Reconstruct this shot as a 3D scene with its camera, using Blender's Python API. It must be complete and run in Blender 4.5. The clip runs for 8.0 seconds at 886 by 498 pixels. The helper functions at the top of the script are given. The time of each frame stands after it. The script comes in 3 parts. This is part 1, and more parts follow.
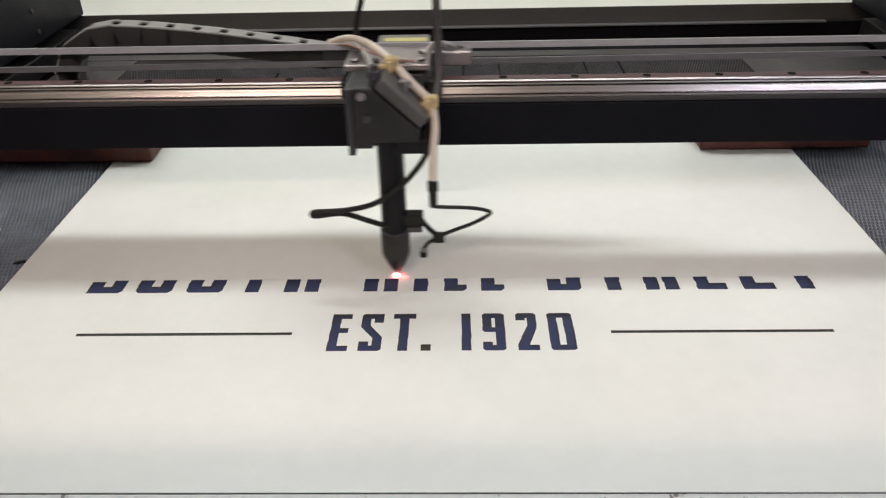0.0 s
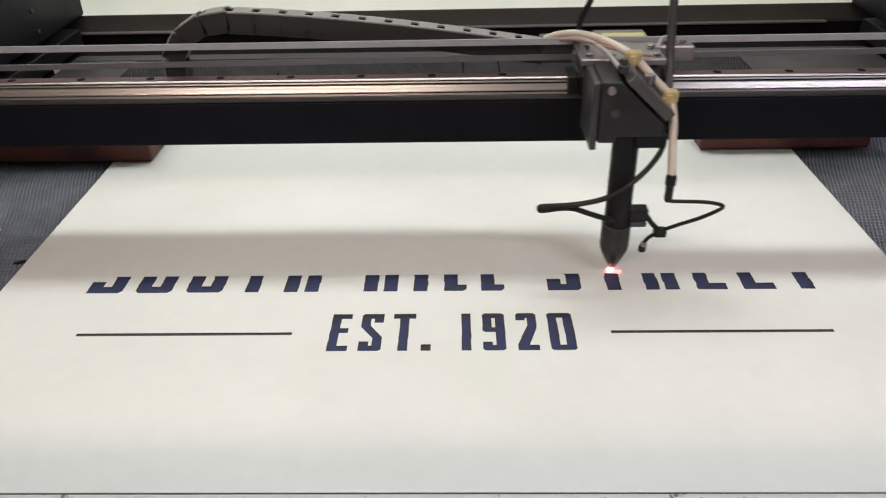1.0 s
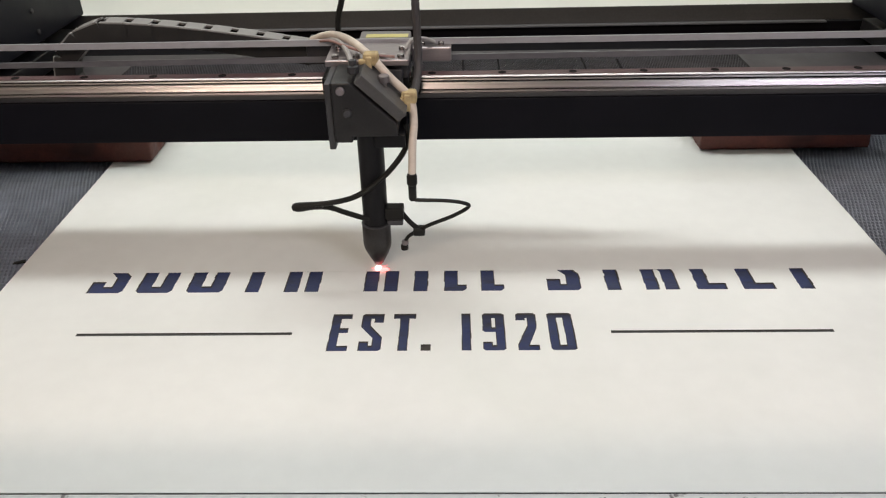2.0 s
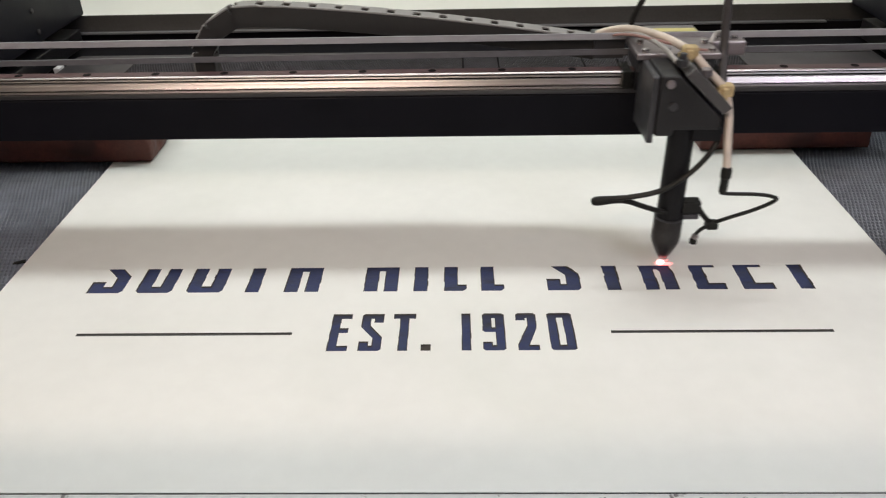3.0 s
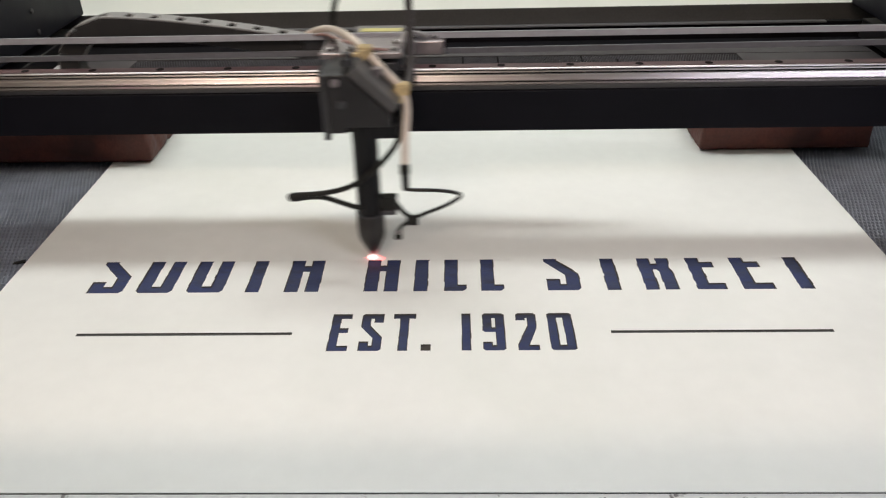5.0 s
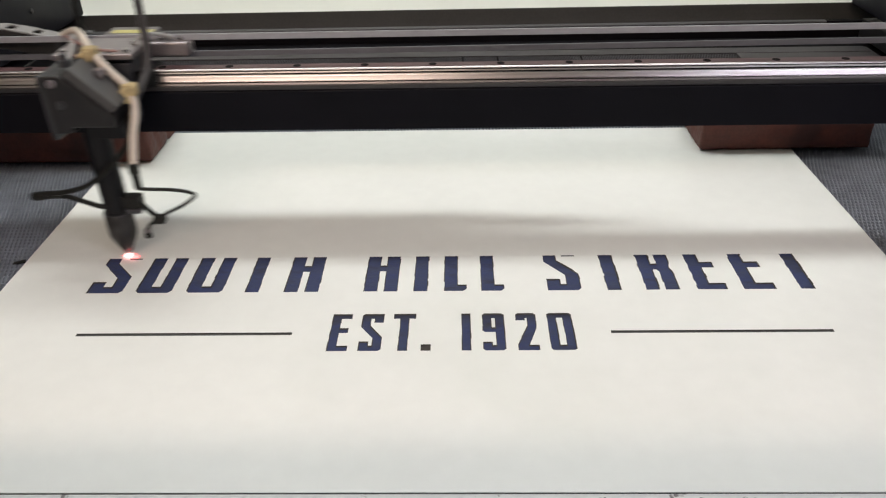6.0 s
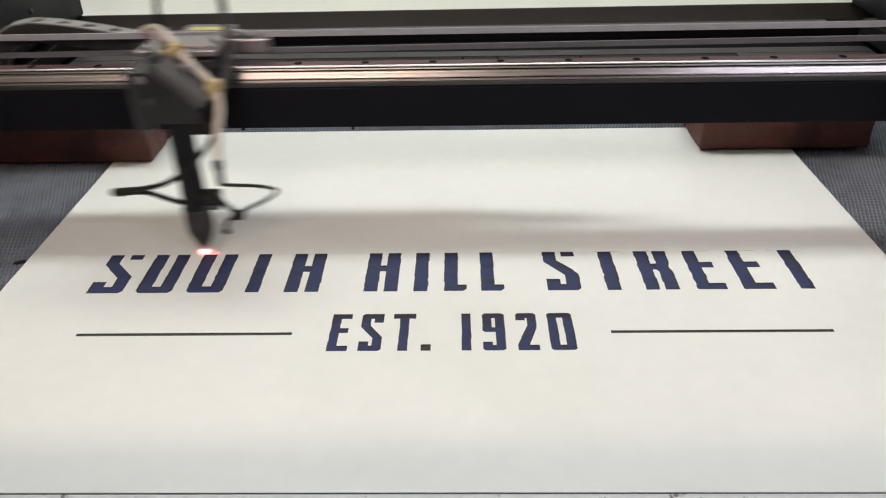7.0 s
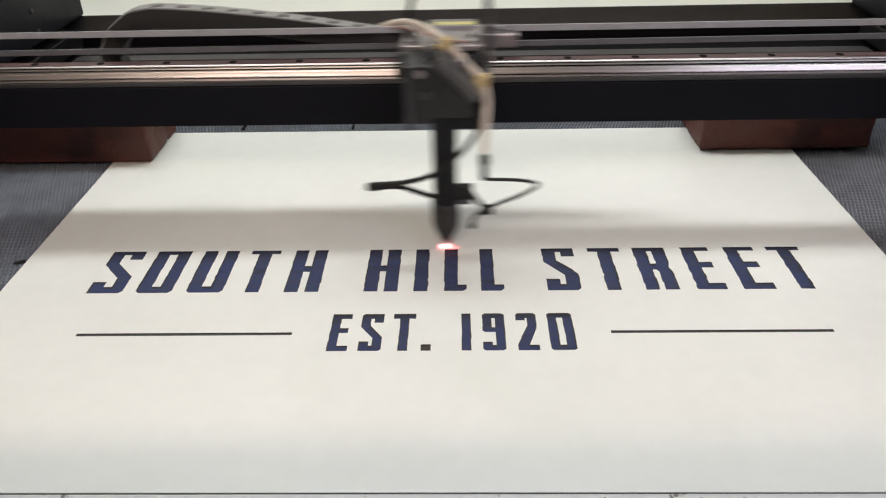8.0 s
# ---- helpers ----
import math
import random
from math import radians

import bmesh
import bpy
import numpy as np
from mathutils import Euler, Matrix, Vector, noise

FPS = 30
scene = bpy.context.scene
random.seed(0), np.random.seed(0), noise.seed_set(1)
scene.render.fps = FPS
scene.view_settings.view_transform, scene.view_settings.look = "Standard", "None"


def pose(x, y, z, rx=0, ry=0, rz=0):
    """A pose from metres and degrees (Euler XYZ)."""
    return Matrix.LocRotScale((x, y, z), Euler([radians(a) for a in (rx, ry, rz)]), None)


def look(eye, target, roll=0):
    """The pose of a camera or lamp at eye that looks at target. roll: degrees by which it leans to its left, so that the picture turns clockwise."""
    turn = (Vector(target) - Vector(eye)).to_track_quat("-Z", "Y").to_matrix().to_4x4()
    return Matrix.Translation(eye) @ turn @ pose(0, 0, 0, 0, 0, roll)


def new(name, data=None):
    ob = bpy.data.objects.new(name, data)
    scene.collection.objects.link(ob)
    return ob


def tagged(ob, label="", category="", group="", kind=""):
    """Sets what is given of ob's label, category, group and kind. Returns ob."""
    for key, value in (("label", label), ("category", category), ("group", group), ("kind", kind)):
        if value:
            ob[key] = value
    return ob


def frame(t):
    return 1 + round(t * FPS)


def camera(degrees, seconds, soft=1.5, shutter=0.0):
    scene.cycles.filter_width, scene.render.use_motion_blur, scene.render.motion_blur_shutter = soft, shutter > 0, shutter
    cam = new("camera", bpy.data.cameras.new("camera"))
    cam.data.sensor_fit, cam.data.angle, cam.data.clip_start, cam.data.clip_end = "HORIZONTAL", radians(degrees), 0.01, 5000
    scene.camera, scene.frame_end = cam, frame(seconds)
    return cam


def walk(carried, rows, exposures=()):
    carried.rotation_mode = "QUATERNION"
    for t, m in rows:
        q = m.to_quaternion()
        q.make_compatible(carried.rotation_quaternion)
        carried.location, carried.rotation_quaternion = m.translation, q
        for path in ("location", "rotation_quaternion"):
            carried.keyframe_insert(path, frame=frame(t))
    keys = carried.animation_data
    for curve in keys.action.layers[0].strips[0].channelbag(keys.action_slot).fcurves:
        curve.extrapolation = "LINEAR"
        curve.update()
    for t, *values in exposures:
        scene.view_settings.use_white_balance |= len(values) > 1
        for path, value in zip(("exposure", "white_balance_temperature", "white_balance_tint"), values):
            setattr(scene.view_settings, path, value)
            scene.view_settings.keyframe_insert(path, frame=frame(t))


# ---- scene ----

cam = camera(59.58, 8.0, soft=1.2, shutter=0.17)
EYE = look((0.00755, -0.6115, 0.3908), (-0.01317, 0.23928, -0.13428), -1.18)
walk(cam, [(0.0, EYE), (8.0, EYE)], exposures=[(0.0, 0.14, 6370, 10), (8.0, 0.14, 6370, 10)])

# ---- light ----
world = bpy.data.worlds.new("world")
world.use_nodes = True
world.node_tree.nodes["Background"].inputs[0].default_value = (0.9, 0.95, 1.0, 1)
world.node_tree.nodes["Background"].inputs[1].default_value = 0.05
scene.world = world


def tube_lamp(x, y, z, power, length, width, rz=0.0, color=(1.0, 0.97, 0.92)):
    lamp = bpy.data.lights.new("tube_light", "AREA")
    lamp.shape, lamp.size, lamp.size_y = "RECTANGLE", length, width
    lamp.energy, lamp.color = power, color
    ob = new("tube_light", lamp)
    ob.matrix_world = pose(x, y, z, 0, 0, rz)
    return ob


FIXTURES = [(-0.15, 0.56, 1.52, 11.2, -4.0, 1.9, (0.935, 1.0, 0.95)), (-0.58, -1.85, 1.52, 26.5, 0.0, 1.0, (1.0, 0.765, 0.59)),
            (1.40, -1.5, 1.52, 16.5, 0.0, 1.1, (0.885, 0.855, 1.0))]
for fx, fy, fz, power, turn, long, tint in FIXTURES:
    tube_lamp(fx, fy, fz - 0.075, power, long, 0.24, turn, tint)


# ---- materials ----
def material(name, color, rough=0.5, metal=0.0, spread=0.15, scale=40.0, fine=400.0, bump=0.1, bump_size=0.0006,
             spec=0.5, stretch=(1, 1, 1), stain=None, stain_at=(0.6, 0.72), rough_spread=0.12, world_space=False, brushed=0.0):
    """A surface with two scales of variation, wear in gloss and a fine relief."""
    m = bpy.data.materials.new(name)
    m.use_nodes = True
    nt = m.node_tree
    n, l = nt.nodes, nt.links
    b = n["Principled BSDF"]
    b.inputs["Metallic"].default_value = metal
    b.inputs["Specular IOR Level"].default_value = spec
    if world_space:
        src = n.new("ShaderNodeNewGeometry").outputs["Position"]
    else:
        src = n.new("ShaderNodeTexCoord").outputs["Object"]
    mp = n.new("ShaderNodeMapping")
    mp.inputs["Scale"].default_value = stretch
    l.new(src, mp.inputs["Vector"])
    big, small = n.new("ShaderNodeTexNoise"), n.new("ShaderNodeTexNoise")
    for tex, sc, det in ((big, scale, 4), (small, fine, 3)):
        tex.inputs["Scale"].default_value = sc
        tex.inputs["Detail"].default_value = det
        l.new(mp.outputs[0], tex.inputs["Vector"])
    mix = n.new("ShaderNodeMath")
    mix.operation = "MULTIPLY_ADD"
    mix.inputs[1].default_value = 0.65
    l.new(big.outputs[0], mix.inputs[0])
    half = n.new("ShaderNodeMath")
    half.operation = "MULTIPLY"
    half.inputs[1].default_value = 0.35
    l.new(small.outputs[0], half.inputs[0])
    l.new(half.outputs[0], mix.inputs[2])
    ramp = n.new("ShaderNodeValToRGB")
    ramp.color_ramp.elements[0].position, ramp.color_ramp.elements[1].position = 0.3, 0.7
    ramp.color_ramp.elements[0].color = (*[c * (1 - spread) for c in color], 1)
    ramp.color_ramp.elements[1].color = (*[min(1, c * (1 + spread)) for c in color], 1)
    l.new(mix.outputs[0], ramp.inputs[0])
    out = ramp.outputs[0]
    if stain:
        spot = n.new("ShaderNodeTexNoise")
        spot.inputs["Scale"].default_value = scale * 0.6
        spot.inputs["Detail"].default_value = 6
        l.new(mp.outputs[0], spot.inputs["Vector"])
        sr = n.new("ShaderNodeMapRange")
        sr.inputs["From Min"].default_value, sr.inputs["From Max"].default_value = stain_at
        l.new(spot.outputs[0], sr.inputs[0])
        mc = n.new("ShaderNodeMixRGB")
        l.new(sr.outputs[0], mc.inputs[0])
        l.new(out, mc.inputs[1])
        mc.inputs[2].default_value = (*stain, 1)
        out = mc.outputs[0]
    l.new(out, b.inputs["Base Color"])
    rr = n.new("ShaderNodeMapRange")
    rr.inputs["From Min"].default_value, rr.inputs["From Max"].default_value = 0.3, 0.7
    rr.inputs["To Min"].default_value = max(0.03, rough - rough_spread)
    rr.inputs["To Max"].default_value = min(1, rough + rough_spread)
    l.new(big.outputs[0], rr.inputs[0])
    l.new(rr.outputs[0], b.inputs["Roughness"])
    if brushed:
        b.inputs["Anisotropic"].default_value = brushed
        tan = n.new("ShaderNodeTangent")
        tan.direction_type, tan.axis = "RADIAL", "X"
        l.new(tan.outputs[0], b.inputs["Tangent"])
    if bump:
        bp = n.new("ShaderNodeBump")
        bp.inputs["Strength"].default_value = bump
        bp.inputs["Distance"].default_value = bump_size
        l.new(small.outputs[0], bp.inputs["Height"])
        l.new(bp.outputs[0], b.inputs["Normal"])
    return m


def glow(name, color, strength):
    m = bpy.data.materials.new(name)
    m.use_nodes = True
    b = m.node_tree.nodes["Principled BSDF"]
    b.inputs["Base Color"].default_value = (*color, 1)
    b.inputs["Emission Color"].default_value = (*color, 1)
    b.inputs["Emission Strength"].default_value = strength
    return m


WHITE_FACE = material("white_laminate", (0.80, 0.80, 0.775), 0.42, spread=0.04, scale=5, fine=60, bump=0.02,
                      stain=(0.66, 0.68, 0.63), stain_at=(0.55, 0.9), world_space=True)
NAVY = material("navy_core", (0.024, 0.033, 0.098), 0.75, spread=0.32, scale=130, fine=900, bump=0.4, stretch=(0.35, 1, 1),
                stain=(0.020, 0.020, 0.036), stain_at=(0.54, 0.74))


def soot_top(m, color):
    """Soot left on the far fifth of each engraved letter."""
    n, l = m.node_tree.nodes, m.node_tree.links
    b = n["Principled BSDF"]
    was = b.inputs["Base Color"].links[0].from_socket
    sep = n.new("ShaderNodeSeparateXYZ")
    l.new(n.new("ShaderNodeTexCoord").outputs["Generated"], sep.inputs[0])
    rng = n.new("ShaderNodeMapRange")
    rng.inputs["From Min"].default_value, rng.inputs["From Max"].default_value = 0.72, 0.96
    rng.inputs["To Max"].default_value = 0.85
    l.new(sep.outputs[1], rng.inputs[0])
    mc = n.new("ShaderNodeMixRGB")
    l.new(rng.outputs[0], mc.inputs[0])
    l.new(was, mc.inputs[1])
    mc.inputs[2].default_value = (*color, 1)
    l.new(mc.outputs[0], b.inputs["Base Color"])


soot_top(NAVY, (0.016, 0.016, 0.030))
BURNT = material("scorched_edge", (0.05, 0.042, 0.036), 0.8, spread=0.4, scale=200, fine=900)
CHARCOAL = material("charcoal_core", (0.045, 0.043, 0.042), 0.75, spread=0.25, scale=150, fine=900, bump=0.4)
BLACK_PAINT = material("black_powder_coat", (0.0056, 0.0056, 0.0085), 0.5, spread=0.3, scale=14, fine=700, bump=0.12, spec=0.10)
SIDE_PAINT = material("blue_black_paint", (0.0075, 0.0075, 0.012), 0.45, spread=0.25, scale=8, fine=500, bump=0.08, spec=0.2)
PANEL = material("dark_panel_paint", (0.072, 0.067, 0.062), 0.42, spec=0.35, spread=0.2, scale=5, fine=300, bump=0.05)
STEP = material("dull_aluminium", (0.085, 0.081, 0.083), 0.45, metal=0.8, spread=0.2, scale=20, fine=300, stretch=(0.1, 1, 1))
GUIDE = material("dark_oily_guide", (0.020, 0.019, 0.021), 0.45, metal=0.3, spread=0.3, scale=20, fine=300, stretch=(1, 0.1, 1))
STEEL = material("ground_steel", (0.35, 0.325, 0.322), 0.30, metal=1.0, spread=0.34, scale=260, fine=1100, stretch=(0.006, 1, 1), bump=0.05, rough_spread=0.10, brushed=0.6)
# the reddish reflection on the rail's top is put into this colour
RAIL_TOP = material("red_tinted_steel", (0.105, 0.052, 0.054), 0.42, metal=0.5, spread=0.3, scale=16, fine=200, stretch=(0.3, 1, 1),
                    stain=(0.10, 0.05, 0.045))
# near-black that paints the shade inside the rail's grooves and bolt holes
RECESS_SHADE = material("painted_recess_shade", (0.008, 0.007, 0.007), 0.8, spread=0.2, spec=0.08)
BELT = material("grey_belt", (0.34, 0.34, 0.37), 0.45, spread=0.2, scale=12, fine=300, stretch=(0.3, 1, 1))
# same belt in a darker grey: the lower strand's shade is painted in
BELT_SHADED = material("shaded_grey_belt", (0.13, 0.13, 0.145), 0.5, spread=0.25, scale=12, fine=300, stretch=(0.3, 1, 1))
COMB = material("blued_honeycomb", (0.34, 0.365, 0.42), 0.45, metal=0.4, spread=0.35, scale=7, fine=60, bump=0.0)
COMB_REAR = material("dark_honeycomb", (0.080, 0.077, 0.086), 0.6, metal=0.2, spread=0.45, scale=5, fine=60, bump=0.0)
BACKING = material("dull_dark_sheet", (0.05, 0.053, 0.06), 0.7, spread=0.3, scale=9, fine=80)
MARGIN = material("sooty_sheet_metal", (0.054, 0.049, 0.053), 0.5, metal=0.3, spread=0.25, scale=9, fine=200, stain=(0.045, 0.040, 0.042), stain_at=(0.5, 0.7))
LIP = material("bare_metal_lip", (0.20, 0.195, 0.20), 0.45, metal=0.6, spread=0.15, scale=12, fine=300, stretch=(0.2, 1, 1))
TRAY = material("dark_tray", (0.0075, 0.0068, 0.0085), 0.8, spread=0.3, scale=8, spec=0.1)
BRICK = material("dark_red_brick", (0.105, 0.028, 0.019), 0.6, spread=0.4, scale=22, fine=240, bump=0.35, bump_size=0.0012,
                 stain=(0.055, 0.016, 0.012), stain_at=(0.52, 0.68))
ANODISED = material("black_anodised", (0.0075, 0.0075, 0.009), 0.5, spread=0.3, scale=60, fine=600, bump=0.08, spec=0.2)
GREY_PLATE = material("grey_anodised", (0.042, 0.042, 0.047), 0.45, metal=0.2, spread=0.2, scale=40, fine=500)
NOZZLE = material("smoked_metal", (0.026, 0.024, 0.024), 0.42, metal=0.2, spread=0.35, scale=60, fine=500, stain=(0.012, 0.011, 0.011), stain_at=(0.5, 0.7))
HOUSING = material("dark_grey_anodised", (0.020, 0.0195, 0.021), 0.45, spread=0.25, scale=50, fine=500, bump=0.08, spec=0.3)
MIRROR_PLATE = material("worn_grey_plate", (0.085, 0.082, 0.084), 0.42, metal=0.3, spread=0.2, scale=50, fine=500)
COVER = material("mauve_grey_plate", (0.135, 0.120, 0.124), 0.45, metal=0.3, spread=0.2, scale=40, fine=400)
ALU = material("brushed_aluminium", (0.31, 0.275, 0.285), 0.42, metal=0.9, spread=0.2, scale=40, fine=400, stretch=(0.2, 1, 1))
RUBBER = material("black_rubber", (0.010, 0.010, 0.009), 0.5, spread=0.3, scale=60, fine=500, spec=0.25)
HOSE_GREY = material("grey_rubber", (0.055, 0.05, 0.052), 0.5, spread=0.2, scale=60, fine=400)
WIRE = material("pale_grey_wire", (0.36, 0.34, 0.33), 0.5, spread=0.15, scale=80)
WIRE_PINK = material("pink_wire", (0.30, 0.17, 0.15), 0.5, spread=0.15, scale=80)
CREAM = material("cream_silicone", (0.62, 0.54, 0.47), 0.45, spread=0.12, scale=60, fine=300, stain=(0.44, 0.35, 0.27))
TIE = material("yellow_nylon", (0.46, 0.36, 0.20), 0.75, spread=0.25, scale=160, spec=0.2)
LABEL = material("yellow_label", (0.50, 0.45, 0.16), 0.5, spread=0.08, scale=60)
# one plastic in two greys: overhead sheen on top, shade on sides, both painted
CHAIN_LIT = material("lit_chain_plastic", (0.22, 0.212, 0.208), 0.45, spread=0.18, scale=90, fine=600)
CHAIN_SHADED = material("shaded_chain_plastic", (0.017, 0.016, 0.016), 0.5, spread=0.2, scale=90, fine=600)
SILL = material("worn_white_paint", (0.66, 0.65, 0.66), 0.45, spread=0.05, scale=190, fine=700, stain=(0.16, 0.14, 0.145),
                stain_at=(0.62, 0.67))
WALL = material("white_wall_paint", (0.82, 0.82, 0.77), 0.8, spread=0.02, scale=3, fine=120, bump=0.05)
CEILING = material("white_ceiling_paint", (0.8, 0.8, 0.78), 0.9, spread=0.03, scale=3, fine=120)
TABLE = material("white_table_laminate", (0.68, 0.675, 0.63), 0.5, spread=0.02, scale=4, fine=100, bump=0.02)
FLOOR = material("grey_concrete", (0.28, 0.27, 0.26), 0.7, spread=0.2, scale=3, fine=60, bump=0.2)
CABINET = material("cabinet_paint", (0.10, 0.105, 0.12), 0.5, spread=0.1, scale=6, fine=300)
DIFFUSER = glow("lamp_diffuser", (1.0, 0.97, 0.92), 5.0)
SPARK = glow("spark_core", (1.0, 0.40, 0.39), 4.5)
PLUME = glow("spark_plume", (1.0, 0.16, 0.15), 3.5)


# ---- mesh helpers ----
def link_mesh(name, bm, mat, parent=None, label=""):
    me = bpy.data.meshes.new(name)
    bm.to_mesh(me)
    bm.free()
    me.materials.append(mat)
    ob = new(name, me)
    ob.parent = parent
    if label:
        ob["label"] = label
    return ob


def part(name, bm, mat, parent, label=""):
    return link_mesh(name, bm, mat, parent, label)


def smooth(ob, angle=35):
    me = ob.data
    bm = bmesh.new()
    bm.from_mesh(me)
    for f in bm.faces:
        f.smooth = True
    for e in bm.edges:
        if len(e.link_faces) == 2 and e.calc_face_angle(0) > radians(angle):
            e.smooth = False
    bm.to_mesh(me)
    bm.free()
    return ob


def box(x0, x1, y0, y1, z0, z1, bevel=0.0, seg=2, bm=None):
    b = bm or bmesh.new()
    m = Matrix.Translation(((x0 + x1) / 2, (y0 + y1) / 2, (z0 + z1) / 2)) @ Matrix.Diagonal((x1 - x0, y1 - y0, z1 - z0, 1))
    made = bmesh.ops.create_cube(b, size=1, matrix=m)["verts"]
    if bevel:
        edges = list({e for v in made for e in v.link_edges})
        bmesh.ops.bevel(b, geom=edges, offset=bevel, segments=seg, profile=0.5, affect="EDGES")
    return b


def lathe(profile, segs=28, at=(0, 0, 0), bm=None, axis=None):
    """A turned body from (radius, height) pairs."""
    b = bm or bmesh.new()
    m = Matrix.Translation(at) @ (axis or Matrix.Identity(4))
    rings = []
    for rad, h in profile:
        rings.append([b.verts.new(m @ Vector((rad * math.cos(a), rad * math.sin(a), h)))
                      for a in (2 * math.pi * k / segs for k in range(segs))])
    for lo, hi in zip(rings, rings[1:]):
        for k in range(segs):
            b.faces.new((lo[k], lo[(k + 1) % segs], hi[(k + 1) % segs], hi[k]))
    b.faces.new(rings[0][::-1])
    b.faces.new(rings[-1])
    return b


def prism(points, y0, y1, bevel=0.0, bm=None):
    """A plate with an outline in x and z, from y0 to y1."""
    b = bm or bmesh.new()
    front = [b.verts.new((x, y0, z)) for x, z in points]
    back = [b.verts.new((x, y1, z)) for x, z in points]
    n = len(points)
    b.faces.new(front)
    b.faces.new(back[::-1])
    for k in range(n):
        b.faces.new((front[k], back[k], back[(k + 1) % n], front[(k + 1) % n]))
    bmesh.ops.recalc_face_normals(b, faces=b.faces)
    if bevel:
        bmesh.ops.bevel(b, geom=list(b.edges), offset=bevel, segments=2, profile=0.5, affect="EDGES")
    return b


def curve_points(points, steps=10):
    pts = [Vector(p) for p in points]
    pts = [2 * pts[0] - pts[1]] + pts + [2 * pts[-1] - pts[-2]]
    out = []
    for a, b, c, d in zip(pts, pts[1:], pts[2:], pts[3:]):
        for k in range(steps):
            t = k / steps
            out.append(0.5 * (2 * b + (c - a) * t + (2 * a - 5 * b + 4 * c - d) * t * t + (3 * b - a - 3 * c + d) * t ** 3))
    out.append(pts[-2])
    return out


def hose(points, rad, segs=10, steps=10, ribs=0.0, bm=None):
    """A round hose through the points; ribs: how far its corrugations stand out."""
    b = bm or bmesh.new()
    line = curve_points(points, steps)
    rings, side = [], None
    for k, p in enumerate(line):
        way = (line[min(k + 1, len(line) - 1)] - line[max(k - 1, 0)]).normalized()
        side = (side or way.orthogonal())
        side = (side - way * side.dot(way)).normalized()
        up = way.cross(side)
        r = rad + (ribs if k % 2 else 0.0)
        rings.append([b.verts.new(p + r * (math.cos(a) * side + math.sin(a) * up))
                      for a in (2 * math.pi * j / segs for j in range(segs))])
    for lo, hi in zip(rings, rings[1:]):
        for j in range(segs):
            b.faces.new((lo[j], lo[(j + 1) % segs], hi[(j + 1) % segs], hi[j]))
    b.faces.new(rings[0][::-1])
    b.faces.new(rings[-1])
    return b


def thing(name, label, category, at=(0, 0, 0), group="", kind=""):
    ob = new(name)
    ob.empty_display_size = 0.05
    ob.location = at
    return tagged(ob, label, category, group, kind)


def structure(name, bm, mat, label, category):
    return tagged(link_mesh(name, bm, mat), label, category, kind="structure")


# ---- the room ----
FLOOR_Z, CEIL_Z = -0.9, 1.6
structure("floor", box(-3.2, 3.2, -3.2, 1.4, FLOOR_Z - 0.1, FLOOR_Z), FLOOR, "grey concrete workshop floor", "floor")
structure("ceiling", box(-3.2, 3.2, -3.2, 1.4, CEIL_Z, CEIL_Z + 0.1), CEILING, "white painted workshop ceiling", "ceiling")
structure("wall_north", box(-3.2, 3.2, 1.30, 1.40, FLOOR_Z, CEIL_Z), WALL, "plain white painted wall behind the machine", "wall")
structure("wall_south", box(-3.2, 3.2, -3.2, -3.1, FLOOR_Z, CEIL_Z), WALL, "plain white painted workshop wall", "wall")
structure("wall_west", box(-3.2, -3.1, -3.1, 1.3, FLOOR_Z, CEIL_Z), WALL, "plain white painted workshop wall", "wall")
structure("wall_east", box(3.1, 3.2, -3.1, 1.3, FLOOR_Z, CEIL_Z), WALL, "plain white painted workshop wall", "wall")

for fx, fy, fz, power, turn, long, tint in FIXTURES:
    fix = thing("ceiling_light", "long white fluorescent ceiling light", "light", group="ceiling lights")
    fix.matrix_world = pose(fx, fy, fz, 0, 0, turn)
    part("housing", box(-long / 2 - 0.05, long / 2 + 0.05, -0.1, 0.1, -0.02, CEIL_Z - fz, 0.006), WALL, fix)
    part("diffuser", box(-long / 2 - 0.02, long / 2 + 0.02, -0.085, 0.085, -0.06, -0.022, 0.01), DIFFUSER, fix, "glowing white diffuser")


# ---- the machine ----
BED_X0, BED_X1, BED_Y0, BED_Y1, BED_Z = -0.622, 0.672, -0.272, 0.648, -0.004
SHADE_WALL_TOP = 0.225
machine = thing("laser_cutter", "large black laser cutter cabinet with an open bed", "machine", (0, 0, FLOOR_Z))


def m_part(name, bm, mat, label=""):
    bmesh.ops.translate(bm, verts=bm.verts, vec=(0, 0, -FLOOR_Z))
    return part(name, bm, mat, machine, label)


m_part("cabinet", box(-0.86, 0.92, -0.495, 0.82, FLOOR_Z, -0.13, 0.01), CABINET)
m_part("bed_tray", box(-0.82, 0.88, -0.268, 0.79, -0.125, -0.03), TRAY, "dark tray under the bed")
rear = m_part("rear_panel", box(-0.80, 0.86, 0.792, 0.7945, -0.001, 0.0282, 0.0005), PANEL, "dark painted rear panel")
lip = m_part("rear_lip", box(-0.668, 0.678, 0.7805, 0.7915, -0.0035, -0.0005, 0.0006), LIP, "dull metal lip")
rear.rotation_euler = lip.rotation_euler = (0, 0, radians(0.7))
m_part("rear_base", box(-0.80, 0.86, 0.795, 0.812, -0.12, -0.003), TRAY)
m_part("side_panel", box(-0.80, -0.662, -0.30, 0.785, 0.030, 0.36, 0.004), SIDE_PAINT, "black painted side panel")
